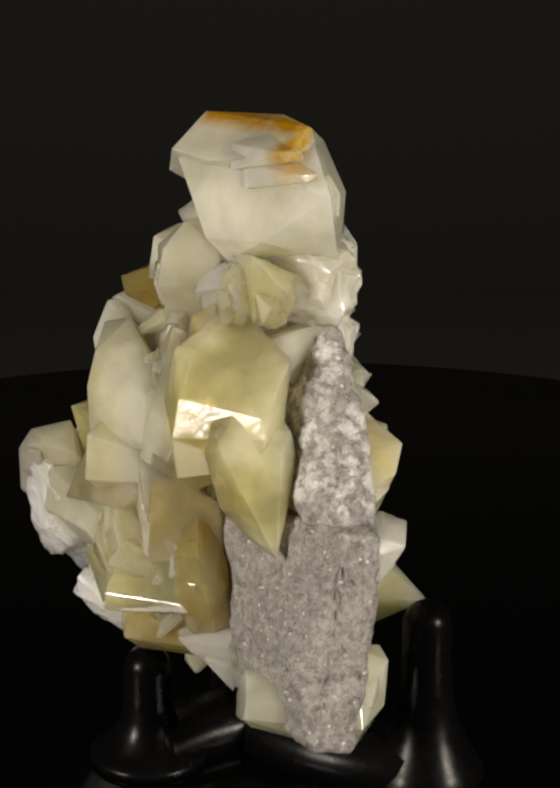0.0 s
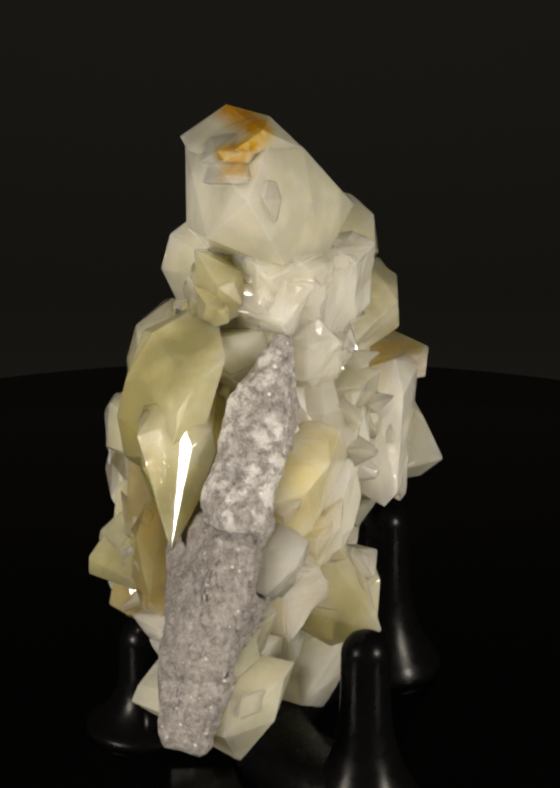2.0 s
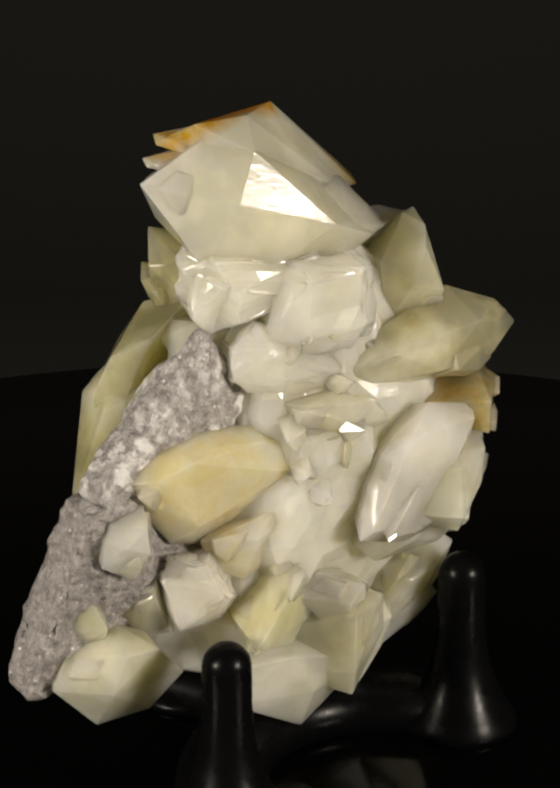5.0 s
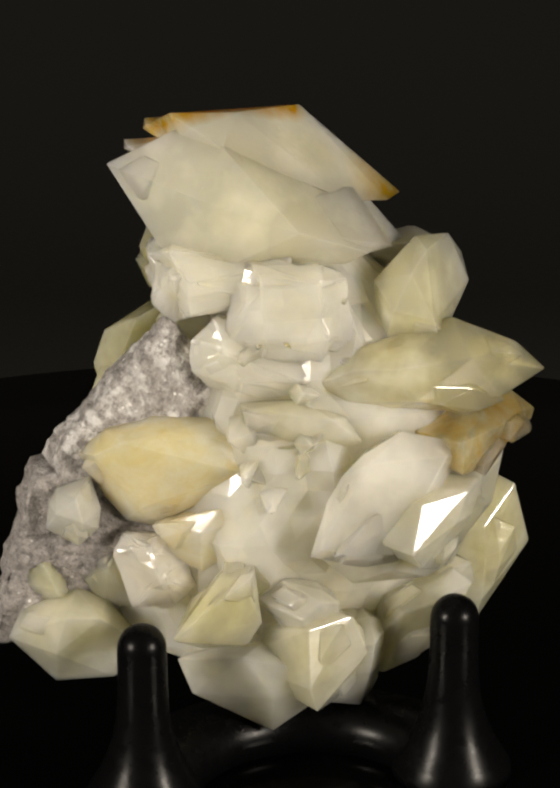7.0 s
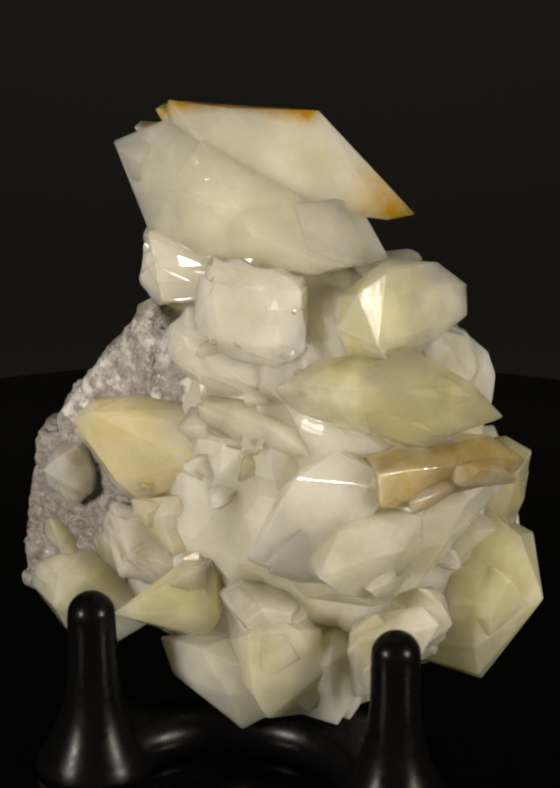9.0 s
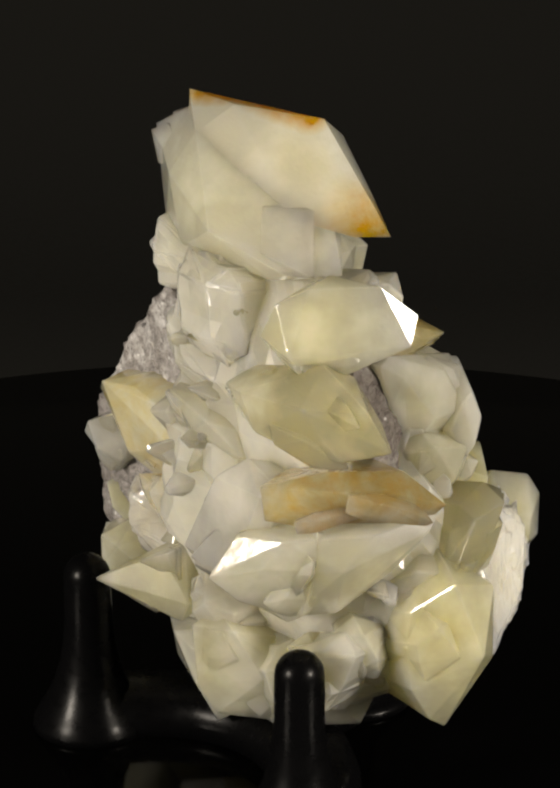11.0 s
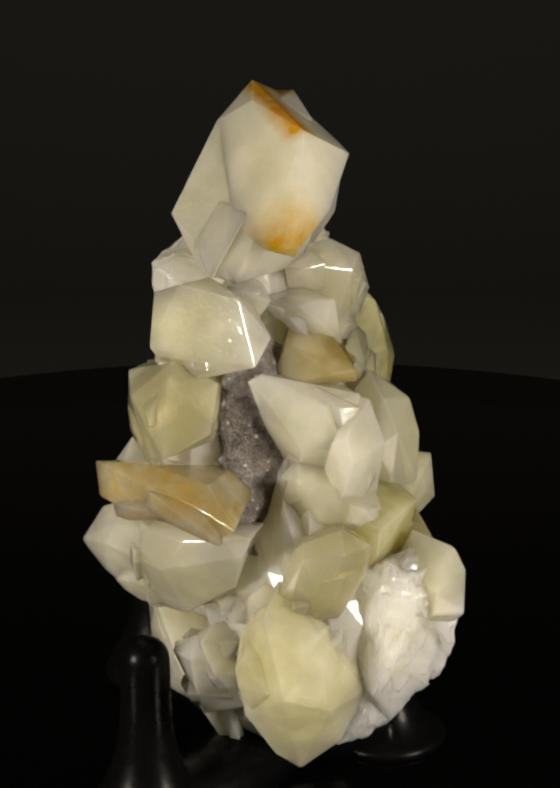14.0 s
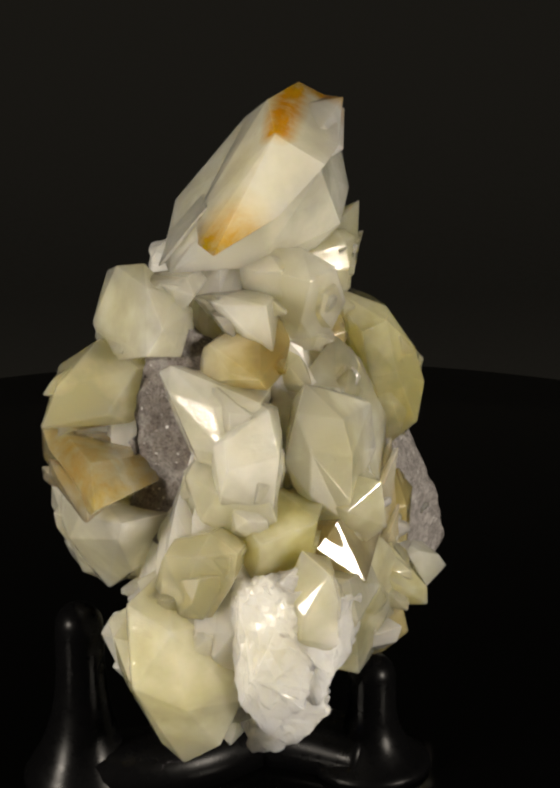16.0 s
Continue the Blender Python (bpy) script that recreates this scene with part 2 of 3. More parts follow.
backdrop()


def drive_base():
    """The turntable's dark foot, down to the cloth."""
    bm = bmesh.new()
    lathe(bm, [(0, -0.12), (0.12, -0.12), (0.12, -0.022), (0.07, -0.018), (0, -0.018)], 64)
    ob = link("drive_base", bm, CLOTH_BLACK, None, "", True)
    return tagged(ob, "dark drum-shaped motor base of the turntable", "motor base")


drive_base()


# ---- stand ----
PRONGS = [(24.0, -13.1, 28.6), (5.6, 29.9, 28.8), (-17.6, -6.8, 18.4)]


def sweep(bm, path, section):
    """A bar along a path of (point, side, scale); section is (across, up) in mm."""
    rows = []
    for p, side, k in path:
        rows.append([bm.verts.new(((p.x + side.x * u * k) * MM, (p.y + side.y * u * k) * MM, v * MM)) for u, v in section])
    n = len(section)
    for a, b in zip(rows, rows[1:]):
        for i in range(n):
            bm.faces.new((a[i], a[(i + 1) % n], b[(i + 1) % n], b[i]))
    bm.faces.new(rows[0][::-1])
    bm.faces.new(rows[-1])


def stand():
    """A bowed base bar between the two tall prongs, an arm back to the short one, bell-footed prongs."""
    root = new("display_stand")
    tagged(root, "black glossy plastic display stand with three rounded prongs", "display stand")
    mid = Vector((20.5, 13.0))
    section = [(-7.2, 0.0), (-6.9, 3.0), (-6.0, 5.2), (-4.2, 6.2), (0, 6.6), (4.2, 6.2), (6.0, 5.2), (6.9, 3.0), (7.2, 0.0)]
    bm = bmesh.new()
    path = []
    for i in range(41):
        q = i / 40
        a = radians(-82.4 - 146.2 * q)
        r = 26.3 + (22.5 - 26.3) * q - 1.2 * math.sin(math.pi * q)
        d = Vector((math.cos(a), math.sin(a)))
        path.append((mid + d * r, d, 1.0 - 0.10 * math.sin(math.pi * q)))
    sweep(bm, path, section)
    bmesh.ops.recalc_face_normals(bm, faces=bm.faces[:])
    part("base", bm, STAND_BLACK, root, "", True)
    bm = bmesh.new()
    hub, foot = path[20][0], Vector(PRONGS[2][:2])
    way = (foot - hub).normalized()
    side = Vector((-way.y, way.x))
    path = [(hub.lerp(foot, i / 16), side, 1.0 - 0.12 * math.sin(math.pi * i / 16)) for i in range(17)]
    sweep(bm, path, [(u, v * 0.97) for u, v in section])
    bmesh.ops.recalc_face_normals(bm, faces=bm.faces[:])
    part("arm", bm, STAND_BLACK, root, "", True)
    for x, y, h in PRONGS:
        bm = bmesh.new()
        rad = 3.6
        k = min(1.0, (h - 9.0) / 17.0)
        prof = [(0.0, 0.0), (9.0, 0.0), (8.9, 1.2), (7.9, 3.0 * k), (6.5, 5.4 * k), (5.4, 8.0 * k), (4.6, 10.6 * k), (4.1, 13.2 * k), (3.8, 16.0 * k), (3.65, 19.0 * k)]
        if h > 20:
            prof.append((rad + 0.05, h - 6.0))
        for i in range(0, 10):
            a = radians(10 * i)
            prof.append((rad * math.cos(a), h - rad + rad * math.sin(a)))
        prof[-1] = (0.0, h)
        lathe(bm, [(r * MM, z * MM) for r, z in prof], 48, (x * MM, y * MM))
        part("prong", bm, STAND_BLACK, root, "", True)
    return root


display_stand = stand()


# ---- rock ----
def ring_point(level, a):
    z, cx, cy, ra, rb, turn = level
    u, v = math.cos(a) * ra, math.sin(a) * rb
    c, s = math.cos(radians(turn)), math.sin(radians(turn))
    return Vector((cx + c * u - s * v, cy + s * u + c * v, z))


LEVELS = [(12, -2, 3.4, 18, 9, 122), (18, -3.5, 1.3, 30, 12, 118), (24, -5, 1.2, 34, 15, 118), (31, -6, 1.8, 34, 17, 118),
          (38, -5, 4.0, 32, 18, 121), (46, -3.4, 4.4, 31, 17.5, 114), (54, -2.4, 5.3, 29, 17, 107), (60, -2.8, 7.1, 27, 15, 105),
          (66, -2.4, 6.8, 23, 13, 107), (73, -0.4, 5, 18, 10, 103), (80, 0, 2, 13, 8.5, 110), (88, -0.5, -1, 9, 7, 120)]


def core_rock():
    """The hidden body that all crystals grow on: stacked ovals, roughened."""
    levels = LEVELS
    bm = bmesh.new()
    segs, rows = 46, []
    fine = []
    for a, b in zip(levels, levels[1:]):
        fine += [[p + (q - p) * k / 2 for p, q in zip(a, b)] for k in range(2)]
    fine.append(levels[-1])
    for lv in fine:
        row = []
        for i in range(segs):
            p = ring_point(lv, 2 * math.pi * i / segs)
            p += Vector((p.x - lv[1], p.y - lv[2], 0)).normalized() * (-1.6 + noise.cell(p * 0.16) * 1.2 + noise.fractal(p * 0.3, 1, 2, 3) * 1.2)
            p -= Vector((p.x - lv[1], p.y - lv[2], 0)).normalized() * (6.0 * min(1.0, max(0.0, (-2 - p.y) / 12)))
            hollow = math.exp(-(((p.x + 9.5) / 6.5) ** 2 + ((p.z - 57) / 15) ** 2)) if p.y > 12 else 0.0
            p.y -= 11.0 * hollow
            row.append(bm.verts.new(p * MM))
        rows.append(row)
    for a, b in zip(rows, rows[1:]):
        for i in range(segs):
            bm.faces.new((a[i], a[(i + 1) % segs], b[(i + 1) % segs], b[i]))
    bm.faces.new(rows[0][::-1])
    bm.faces.new(rows[-1])
    bmesh.ops.triangulate(bm, faces=bm.faces[:])
    part("calcite_mass", bm, MILKY, specimen, "massive pale calcite between the crystals")


def boulder(name, corners, grain, mat, label, swell=0.6):
    """Broken rock: the hull of its corners, cut fine and roughened."""
    bm = hull_of([Vector(p) * MM for p in corners], 0.5 * MM)
    bmesh.ops.triangulate(bm, faces=bm.faces[:])
    for _ in range(6):
        long = [e for e in bm.edges if e.calc_length() > 1.5 * grain * MM]
        if not long:
            break
        bmesh.ops.subdivide_edges(bm, edges=long, cuts=1)
        bmesh.ops.triangulate(bm, faces=[f for f in bm.faces if len(f.verts) > 3])
    bm.normal_update()
    moves = []
    for v in bm.verts:
        p = v.co / MM
        h = noise.fractal(p * 0.5, 0.8, 2.1, 4) * 0.45 + noise.noise(p * 0.14) * swell + noise.cell(p * 0.35) * 0.35
        moves.append(v.normal * (h * MM))
    for v, d in zip(bm.verts, moves):
        v.co += d
    return part(name, bm, mat, specimen, label, True)


def slab_rock():
    """The leaning grey slab: a thick lower block with a step, and a thinner wedge above it up to the neck."""
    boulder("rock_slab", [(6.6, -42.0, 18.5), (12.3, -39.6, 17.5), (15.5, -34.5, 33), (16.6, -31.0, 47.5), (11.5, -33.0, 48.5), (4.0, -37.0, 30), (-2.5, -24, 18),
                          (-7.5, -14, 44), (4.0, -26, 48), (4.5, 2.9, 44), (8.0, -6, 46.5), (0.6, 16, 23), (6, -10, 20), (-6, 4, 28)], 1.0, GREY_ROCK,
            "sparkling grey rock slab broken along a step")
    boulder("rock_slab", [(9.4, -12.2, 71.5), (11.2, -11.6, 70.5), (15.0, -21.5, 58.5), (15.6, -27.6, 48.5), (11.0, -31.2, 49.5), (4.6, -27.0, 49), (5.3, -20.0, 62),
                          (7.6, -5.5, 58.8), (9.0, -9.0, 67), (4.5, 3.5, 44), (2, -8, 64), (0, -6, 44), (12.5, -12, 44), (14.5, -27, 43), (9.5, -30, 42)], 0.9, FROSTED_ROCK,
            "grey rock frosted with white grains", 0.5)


core_rock()
boulder("matrix_rock", [(-3.9, 22.8, 73), (-8.0, 20.0, 74), (-4.7, 26.2, 63.5), (-9.8, 23.0, 63), (-5.3, 28.0, 53), (-13.6, 22.0, 56), (-7.0, 29.0, 45), (-14.6, 25.2, 41),
                        (2, 12, 72), (-14, 10, 66), (4, 14, 44), (-16, 10, 42)], 1.2, DARK_ROCK, "dark brown matrix rock in a hollow", 0.9)
slab_rock()

# ---- crystals ----
def twin(pts, corner, mid, out, mat, r):
    """A smaller crystal grown side by side on a larger one, towards one of its corners."""
    k = r.uniform(0.34, 0.55)
    turn = Matrix.Rotation(radians(r.uniform(-16, 16)), 3, out) @ Matrix.Rotation(radians(r.uniform(-14, 14)), 3, "Z")
    at = mid + (corner - mid) * (0.93 - k) + out * (r.uniform(0.5, 1.8) * MM)
    sub = hull_of([at + turn @ ((p - mid) * k) for p in pts], 0.08 * MM)
    part("calcite_crystal", sub, mat, specimen)


def crystal(az, mid, outline, ridge, thick, mat, seed):
    """One crystal facing the compass angle az: its girdle round mid (across, up and, where it slants, out), the points of its faces in front, and how deep it is rooted."""
    r = random.Random(seed)
    across = Vector((-math.sin(radians(az)), math.cos(radians(az)), 0))
    out = Vector((math.cos(radians(az)), math.sin(radians(az)), 0))
    mid = Vector(mid)

    def place(u, v, w=0.0):
        return (mid + across * u + Vector((0, 0, v)) + out * w) * MM

    pts = [place(*p) for p in outline] + [place(*p) for p in ridge]
    for p in outline:
        k = r.uniform(0.42, 0.62)
        pts.append(place(p[0] * k, p[1] * k, -thick * r.uniform(0.85, 1.0)))
    worn = mat in (MILKY, ROSE, FROST)
    bm = hull_of(pts, (r.uniform(0.35, 0.6) if worn else r.uniform(0.08, 0.2)) * MM, 2 if worn else 1)
    if not worn:
        for _ in range(3):
            twin(pts, place(*r.choice(outline)), mid * MM, out, mat, r)
    if worn:
        bmesh.ops.triangulate(bm, faces=bm.faces[:])
        bmesh.ops.subdivide_edges(bm, edges=bm.edges[:], cuts=5 if mat is FROST else 2, use_grid_fill=True)
        bm.normal_update()
        for v in bm.verts:
            p = v.co / MM
            v.co += (v.co - mid * MM).normalized() * ((noise.fractal(p * 0.6, 0.8, 2.1, 4) * 0.42 + (noise.cell(p * 0.5) * 0.45 + noise.noise(p * 1.1) * 0.22 if mat is FROST else noise.cell(p * 0.45) * 0.4)) * MM)
    return part("calcite_crystal", bm, mat, specimen)


def fillers():
    """Small dog-tooth crystals crowded between the large ones, away from the slab and the hollow."""
    r = random.Random(5)
    made = 0
    while made < 90:
        z = r.uniform(18, 76)
        a = r.uniform(0, 2 * math.pi)
        low, top = max((lv for lv in LEVELS if lv[0] <= z), key=lambda lv: lv[0]), min((lv for lv in LEVELS if lv[0] >= z), key=lambda lv: lv[0])
        q = 0.0 if top[0] == low[0] else (z - low[0]) / (top[0] - low[0])
        lv = [c + (d - c) * q for c, d in zip(low, top)]
        foot = ring_point(lv, a)
        foot = Vector((lv[1], lv[2], z)).lerp(foot, 0.86)
        hollow = foot.y > 8 and -22 < foot.x < 6 and 36 < z < 80
        slab = foot.y < -2 and foot.x > -9 and z < 72
        if hollow or slab:
            continue
        axis = Vector((foot.x - lv[1], foot.y - lv[2], 0)).normalized() + Vector((r.uniform(-0.4, 0.4), r.uniform(-0.4, 0.4), r.uniform(-0.7, 0.7)))
        axis.normalize()
        long = r.uniform(5, 8.5)
        spike(foot + axis * long * 0.62, foot - axis * long * 0.4, r.uniform(3.5, 6.5), r.uniform(3, 5), math.degrees(math.atan2(axis.y, axis.x)) + r.uniform(-40, 40), r.choice((PALE, PALE, HONEY, CLEAR, WHITE)), 300 + made,
              r.uniform(0.4, 0.6), r.uniform(0.05, 0.4))
        made += 1


fillers()
# crown: the fan below, the amber blade on top, its stepped teeth
crown_crystal((-4.6, 19.8, 80.3), [(9.2, -20.6, 93.1), (6.0, -18.2, 93.4), (0, -16, 85), (-8, -8, 83)], [(7.0, -10.5, 98.3), (-7.0, 3.4, 97.2), (8.7, -3.8, 96.2)],
              [(10.9, 7.6, 85.0), (11.8, -7.0, 89.5), (-12.0, -1.3, 93.0), (2.5, 16.0, 80.0)], [(10.7, -11.9, 80.5), (3.4, 12.9, 78.4), (11.5, -2.9, 79.5), (-9, 8, 80), (-5, -6, 79)], CLEAR)
crown_crystal((-12.6, 18.1, 84.6), [(6.8, -11.9, 100.3), (3.2, -16.2, 97.4), (7.6, -10.2, 97.0), (-7.5, -8.0, 94.5)], [(-8.0, 3.8, 98.4), (3.0, -3.2, 99.8)],
              [(-12.9, -1.3, 94.2), (8.8, -3.8, 96.0), (-1.0, 12.5, 86.5), (-13.6, 7.5, 88.5), (-7.5, 17.0, 84.8)], [(-8, 8, 85), (2, -4, 91)], AMBER)
r = random.Random(9)
fan = [Vector(p) * MM for p in ((-4.6, 19.8, 80.3), (9.2, -20.6, 93.1), (7.0, -10.5, 98.3), (-7.0, 3.4, 97.2), (8.7, -3.8, 96.2), (10.9, 7.6, 85), (11.8, -7, 89.5), (10.7, -11.9, 80.5), (3.4, 12.9, 78.4), (0, 0, 86))]
for tip in ((-4.6, 19.8, 80.3), (9.2, -20.6, 93.1)):
    twin(fan, Vector(tip) * MM, Vector((4, -1, 88)) * MM, Vector((0.96, 0.28, 0)), CLEAR, r)
spike((3.6, -16.4, 97.6), (-2.0, 1.0, 93.0), 13.0, 6.0, -60, AMBER, 11, 0.5, 0.25, 5)
spike((6.2, -18.6, 95.0), (-2.0, 0.0, 91.0), 12.0, 6.0, -50, AMBER, 12, 0.5, 0.25, 5)
gem((1.5, -2.0, 80.5), (21, 15, 16), -90, -14, MILKY, 14)
# broad side: peach blade, big plate, teeth
crystal(12, (12.5, -12, 48.5), [(-13, 2.1, -1), (-9.3, 6.4, -1), (-2, 8, -1), (8.2, 7.4, -1), (14.7, 2.9, 2), (12.6, -1.4, 2), (8.1, -5, -1), (-2.2, -9.4, -1), (-5.9, -8.6, -1), (-9.1, -4.6, -1)], [(-10.1, 3.8, 4.2), (-6, 6.5, 6.2), (0.4, 7.3, 4.2), (6.8, 6.5, 4.2), (11.1, 1, 4.2), (-3.5, -4.9, 3.2)], 9, PEACH, 2)
crystal(12, (12, -4.5, 39), [(-9.6, 0.9), (0.7, 4.5), (5.1, 6), (6.9, 1.7), (5.1, -1.9), (-2.3, -6.7), (-7.4, -3.5)], [(0.8, 5, 3.2), (5.8, 3, 2.2), (-2.2, 1.3, 3.7)], 12, PEACH, 3)
crystal(12, (13, -14, 32), [(-4.5, 6.3), (2.1, 6.3), (5, 2.3), (6.4, -2.6), (3.4, -5.5), (-3.3, -5.9), (-4.7, -1.8), (-5.7, 2.7)], [(-0.7, 5.7, 4.2), (1.4, 1.1, 4.7)], 14, ROSE, 4)
crystal(12, (10.5, -21, 29.5), [(-4.5, -0.3), (-1.4, 4.6), (1.6, 6.2), (2.2, -1.2), (3.6, -5.3), (-1.6, -4.5)], [(-0.2, 2.7, 3)], 10, PALE, 5)
crystal(12, (15.5, -25, 42.5), [(-0.4, 3.8), (2.5, 5), (3.9, -0.2), (3.5, -3.4), (0.4, -6.2), (-4.3, -3.4), (-3.8, 0.6), (-2.6, 3)], [(0.6, 3.5, 5), (1.5, -0.8, 4), (-2.4, 0.7, 4)], 10, CLEAR, 6)
crystal(12, (11.5, -30.5, 28.5), [(-4, 3.5), (-0.6, 5.1), (2.7, 2.7), (4.1, -2.3), (2.5, -4.8), (-1.2, -3.5), (-4.9, -0.6)], [(-0.3, 4.1, 4), (1.4, 0.4, 4)], 10, PALE, 7)
crystal(12, (11.5, -25.5, 20.5), [(-11.1, -0.9), (-9, 3.7), (-0.7, 7.4), (3.8, 5.4), (6.7, 1.2), (10.4, -3), (4.6, -7.6), (-4.1, -8.2)], [(-1.9, 4.9, 6), (3.3, 4.9, 6), (-3.6, -1.3, 5)], 16, PALE, 8)
crystal(12, (15.5, -3, 28), [(-7.2, -1.4, 7.5), (-4.8, 0.7, 3.5), (-3, 2, -1.5), (-0.1, 5.2, -1.5), (4.7, 6.8, -1.5), (4.3, 2, -1.5), (5.8, -2.9, -1.5), (3.6, -6.6, -1.5), (-3.1, -7, -1.5)], [(2.9, 5, 1.4), (-0.8, -2.2, 2.4)], 13, PALE, 9)
crystal(12, (10.5, 8.5, 26), [(-7.6, 2.7), (-3.5, 5.5), (2.4, 3.9), (5, 1.9), (4.7, -3.9), (2.1, -7.2), (-3.5, -2.2)], [(2.3, 3.5, 3.5), (-0.6, 0.9, 4)], 12, WHITE, 10)
crystal(12, (9, 1, 13.5), [(-12.2, 3.8), (-6.9, 5.5), (1.3, 7.2), (9.6, 3.8), (12.6, -0.4), (5.9, -5.4), (2.1, -8.4), (-2.5, -4.6), (-10, -2)], [(-2.4, 6.3, 5), (2.1, -0.8, 4), (5.8, 4.2, 4)], 16, CLEAR, 11)
crystal(12, (11.5, 20, 46), [(-2.8, 6.7, -0.5), (2.6, 10.2, -0.5), (9.8, 8.6, -0.5), (10.6, 5.5, -0.5), (5, -5.5, -0.5), (2.2, -10.3, -0.5), (-2.9, -11.2, -0.5), (-10.6, -8.6, 1.5), (-8.1, -0.8, -0.5), (-6, 3.2, -0.5)], [(-2.1, 6.2, 2.1), (9, 7.1, 1.6), (1.3, -8, 2.1), (-9.2, -6.7, 3.1)], 14, WHITE, 12)
crystal(12, (6, 25, 38), [(-14.7, -3.7), (-3.6, -4.1), (4.1, 11.1), (8.5, 10.3), (8.6, 5.5), (4.5, -4.1), (0.8, -6.5), (-10.2, -7.5)], [(1.2, 2.1, 3), (-4.4, -4.4, 2)], 14, PALE, 13)
crystal(12, (3.5, 25, 63), [(-16.5, -1.1, 2.5), (-9.7, 4.3, 1.5), (-6.8, 4.7, 0.5), (3.3, 7.8, -1.5), (12.9, 3.6, -2.5), (17.4, -1, -3.5), (10.7, -3.8, 0.5), (6.4, -5.7, 0.5), (-6.6, -6.1, 0.5), (-11.8, -3.8, 2.5)], [(-11.2, 2, 5.4), (-4.9, 2.9, 6.9), (-1.9, -2.2, 6.4), (6, 3.3, 3.9)], 8, HONEY, 14)
crystal(12, (-2, 23, 73.5), [(-7.1, 2.6, 4), (-3.1, 6.5, 2), (-0.9, 8.1), (4.1, 6.9, -5), (6.4, 2.5, -10), (7.5, -1.5, -8), (4.4, -3.3), (2.8, -6.5, 4), (-2.2, -7.4, 4), (-5.1, -6.5, 4), (-6.6, -2.7, 4)], [(-4.4, -0.1, 9.2), (-1.9, 5.1, 8.2), (1.4, -2, 8.2), (0.4, 7.2, 4.2)], 7, PALE, 15)
crystal(12, (11, 7, 55), [(-8.1, 4.6), (0.9, 5), (7.4, 2.3), (9.9, -1.6), (0.2, -4.6), (-3.4, -3.6), (-7.1, -2.4)], [(-6.3, 4.6, 2.8), (5.1, 3.3, 3.3), (1.6, 0.6, 3.3)], 14, CLEAR, 16)
crystal(12, (7, 10, 48.5), [(-7.2, 1.7), (0.1, 1.3), (5.9, 2.9), (6, -2.3), (0.1, -3), (-4.3, -1.1)], [(0.8, 0.8, 2.6)], 12, HONEY, 17)
crystal(12, (10, 6, 72.5), [(-8.4, 5), (-5.5, 8), (4.4, 7.6), (8.3, 5), (9.1, -4.1), (4.5, -7.1), (-4.1, -8.3), (-9.1, -4.8)], [(-4.1, 5.3, 3), (4.3, 5.5, 3.5), (5.1, -2.2, 3), (-3.4, -3, 3)], 18, MILKY, 18)
crystal(12, (10, -8.5, 76), [(-4.5, 3.5), (1.5, 4.6), (4.4, 3.5), (4.7, -1), (1.5, -4.1), (-2.2, -5.6), (-5.7, -2.6)], [(-2, 2.4, 3.5), (2.3, 1.5, 3)], 16, MILKY, 19)
crystal(12, (10, 0.5, 64), [(-9.1, 4.1), (-5.2, 7.9), (1.3, 2.5), (9.9, 0.6), (12.8, -3.6), (7, -5.2), (-2.4, -5.2), (-5.9, -2.1), (-8.8, -0.9)], [(-3.7, 3.7, 3.1), (7, -1.1, 2.6), (-1.6, -0.9, 3.1)], 16, MILKY, 20)
crystal(12, (-0.5, 22.5, 21.5), [(-6.5, -4.1), (-4.3, 4.2), (2.4, 5.9), (6.1, 8.4), (9.2, 5.9), (6.3, 0.1), (1.1, -6.6), (-4.2, -9.2), (-8.8, -6.6)], [(-1.5, 3.3, 4.9), (3.7, 4.5, 3.9)], 14, PALE, 21)
crystal(12, (2.5, 12, 13), [(-5.5, 1.5), (1.3, 5.7), (5.2, -0.2), (1.4, -2.3), (-2.4, -3.6)], [(0.5, 3.8, 3.1)], 10, PALE, 22)
crystal(12, (6, 5.5, 36), [(-4.5, -0.7), (0, 5.8), (4.4, 7.4), (5.2, 5), (3, -3.9), (-1.5, -7.2), (-5.2, -6.4)], [(0, 1.5, 3)], 10, SMOKY, 23)
# narrow side beside the slab: tall honey crystals
crystal(-90, (-2, -21.5, 55), [(-4.7, 6.9, -5.5), (-2.9, 8.5, -6.5), (3.1, 6.9, -5.5), (5.9, 4, 0.5), (6.6, 0.9, 0.5), (5.6, -5.4, 3.5), (3.8, -12.1, 8.5), (-0.4, -10.8, 3.5), (-4.3, -7.5, 0.5), (-6.4, 0.9, 0.5), (-5.3, 5.5, 0.5)], [(-2.5, 6.7, 1.5), (-3.9, 2.6, 4.5), (0.3, -4.9, 6.5), (4.5, 2.2, 3.5), (2.4, 5.5, 2.5)], 12, HONEY, 25)
crystal(-90, (-15, -4.5, 53), [(2, 15.6, -1.5), (3.8, 10.9, 2.5), (5.3, 5.8, 5.5), (6, -1.2, 7.5), (3, -9.9, 5.5), (-2.4, -17.7, 2.5), (-6.4, -11.4, -5.5), (-6.7, -5.7, -7.5), (-3.9, 3.1, -5.5), (-0.7, 10.2, -3.5)], [(1.3, 12.8, 1.5), (-2.1, -0.1, 2.5), (2.1, 0.8, 8.5), (-1.4, -10.7, 5.5)], 12, HONEY, 26)
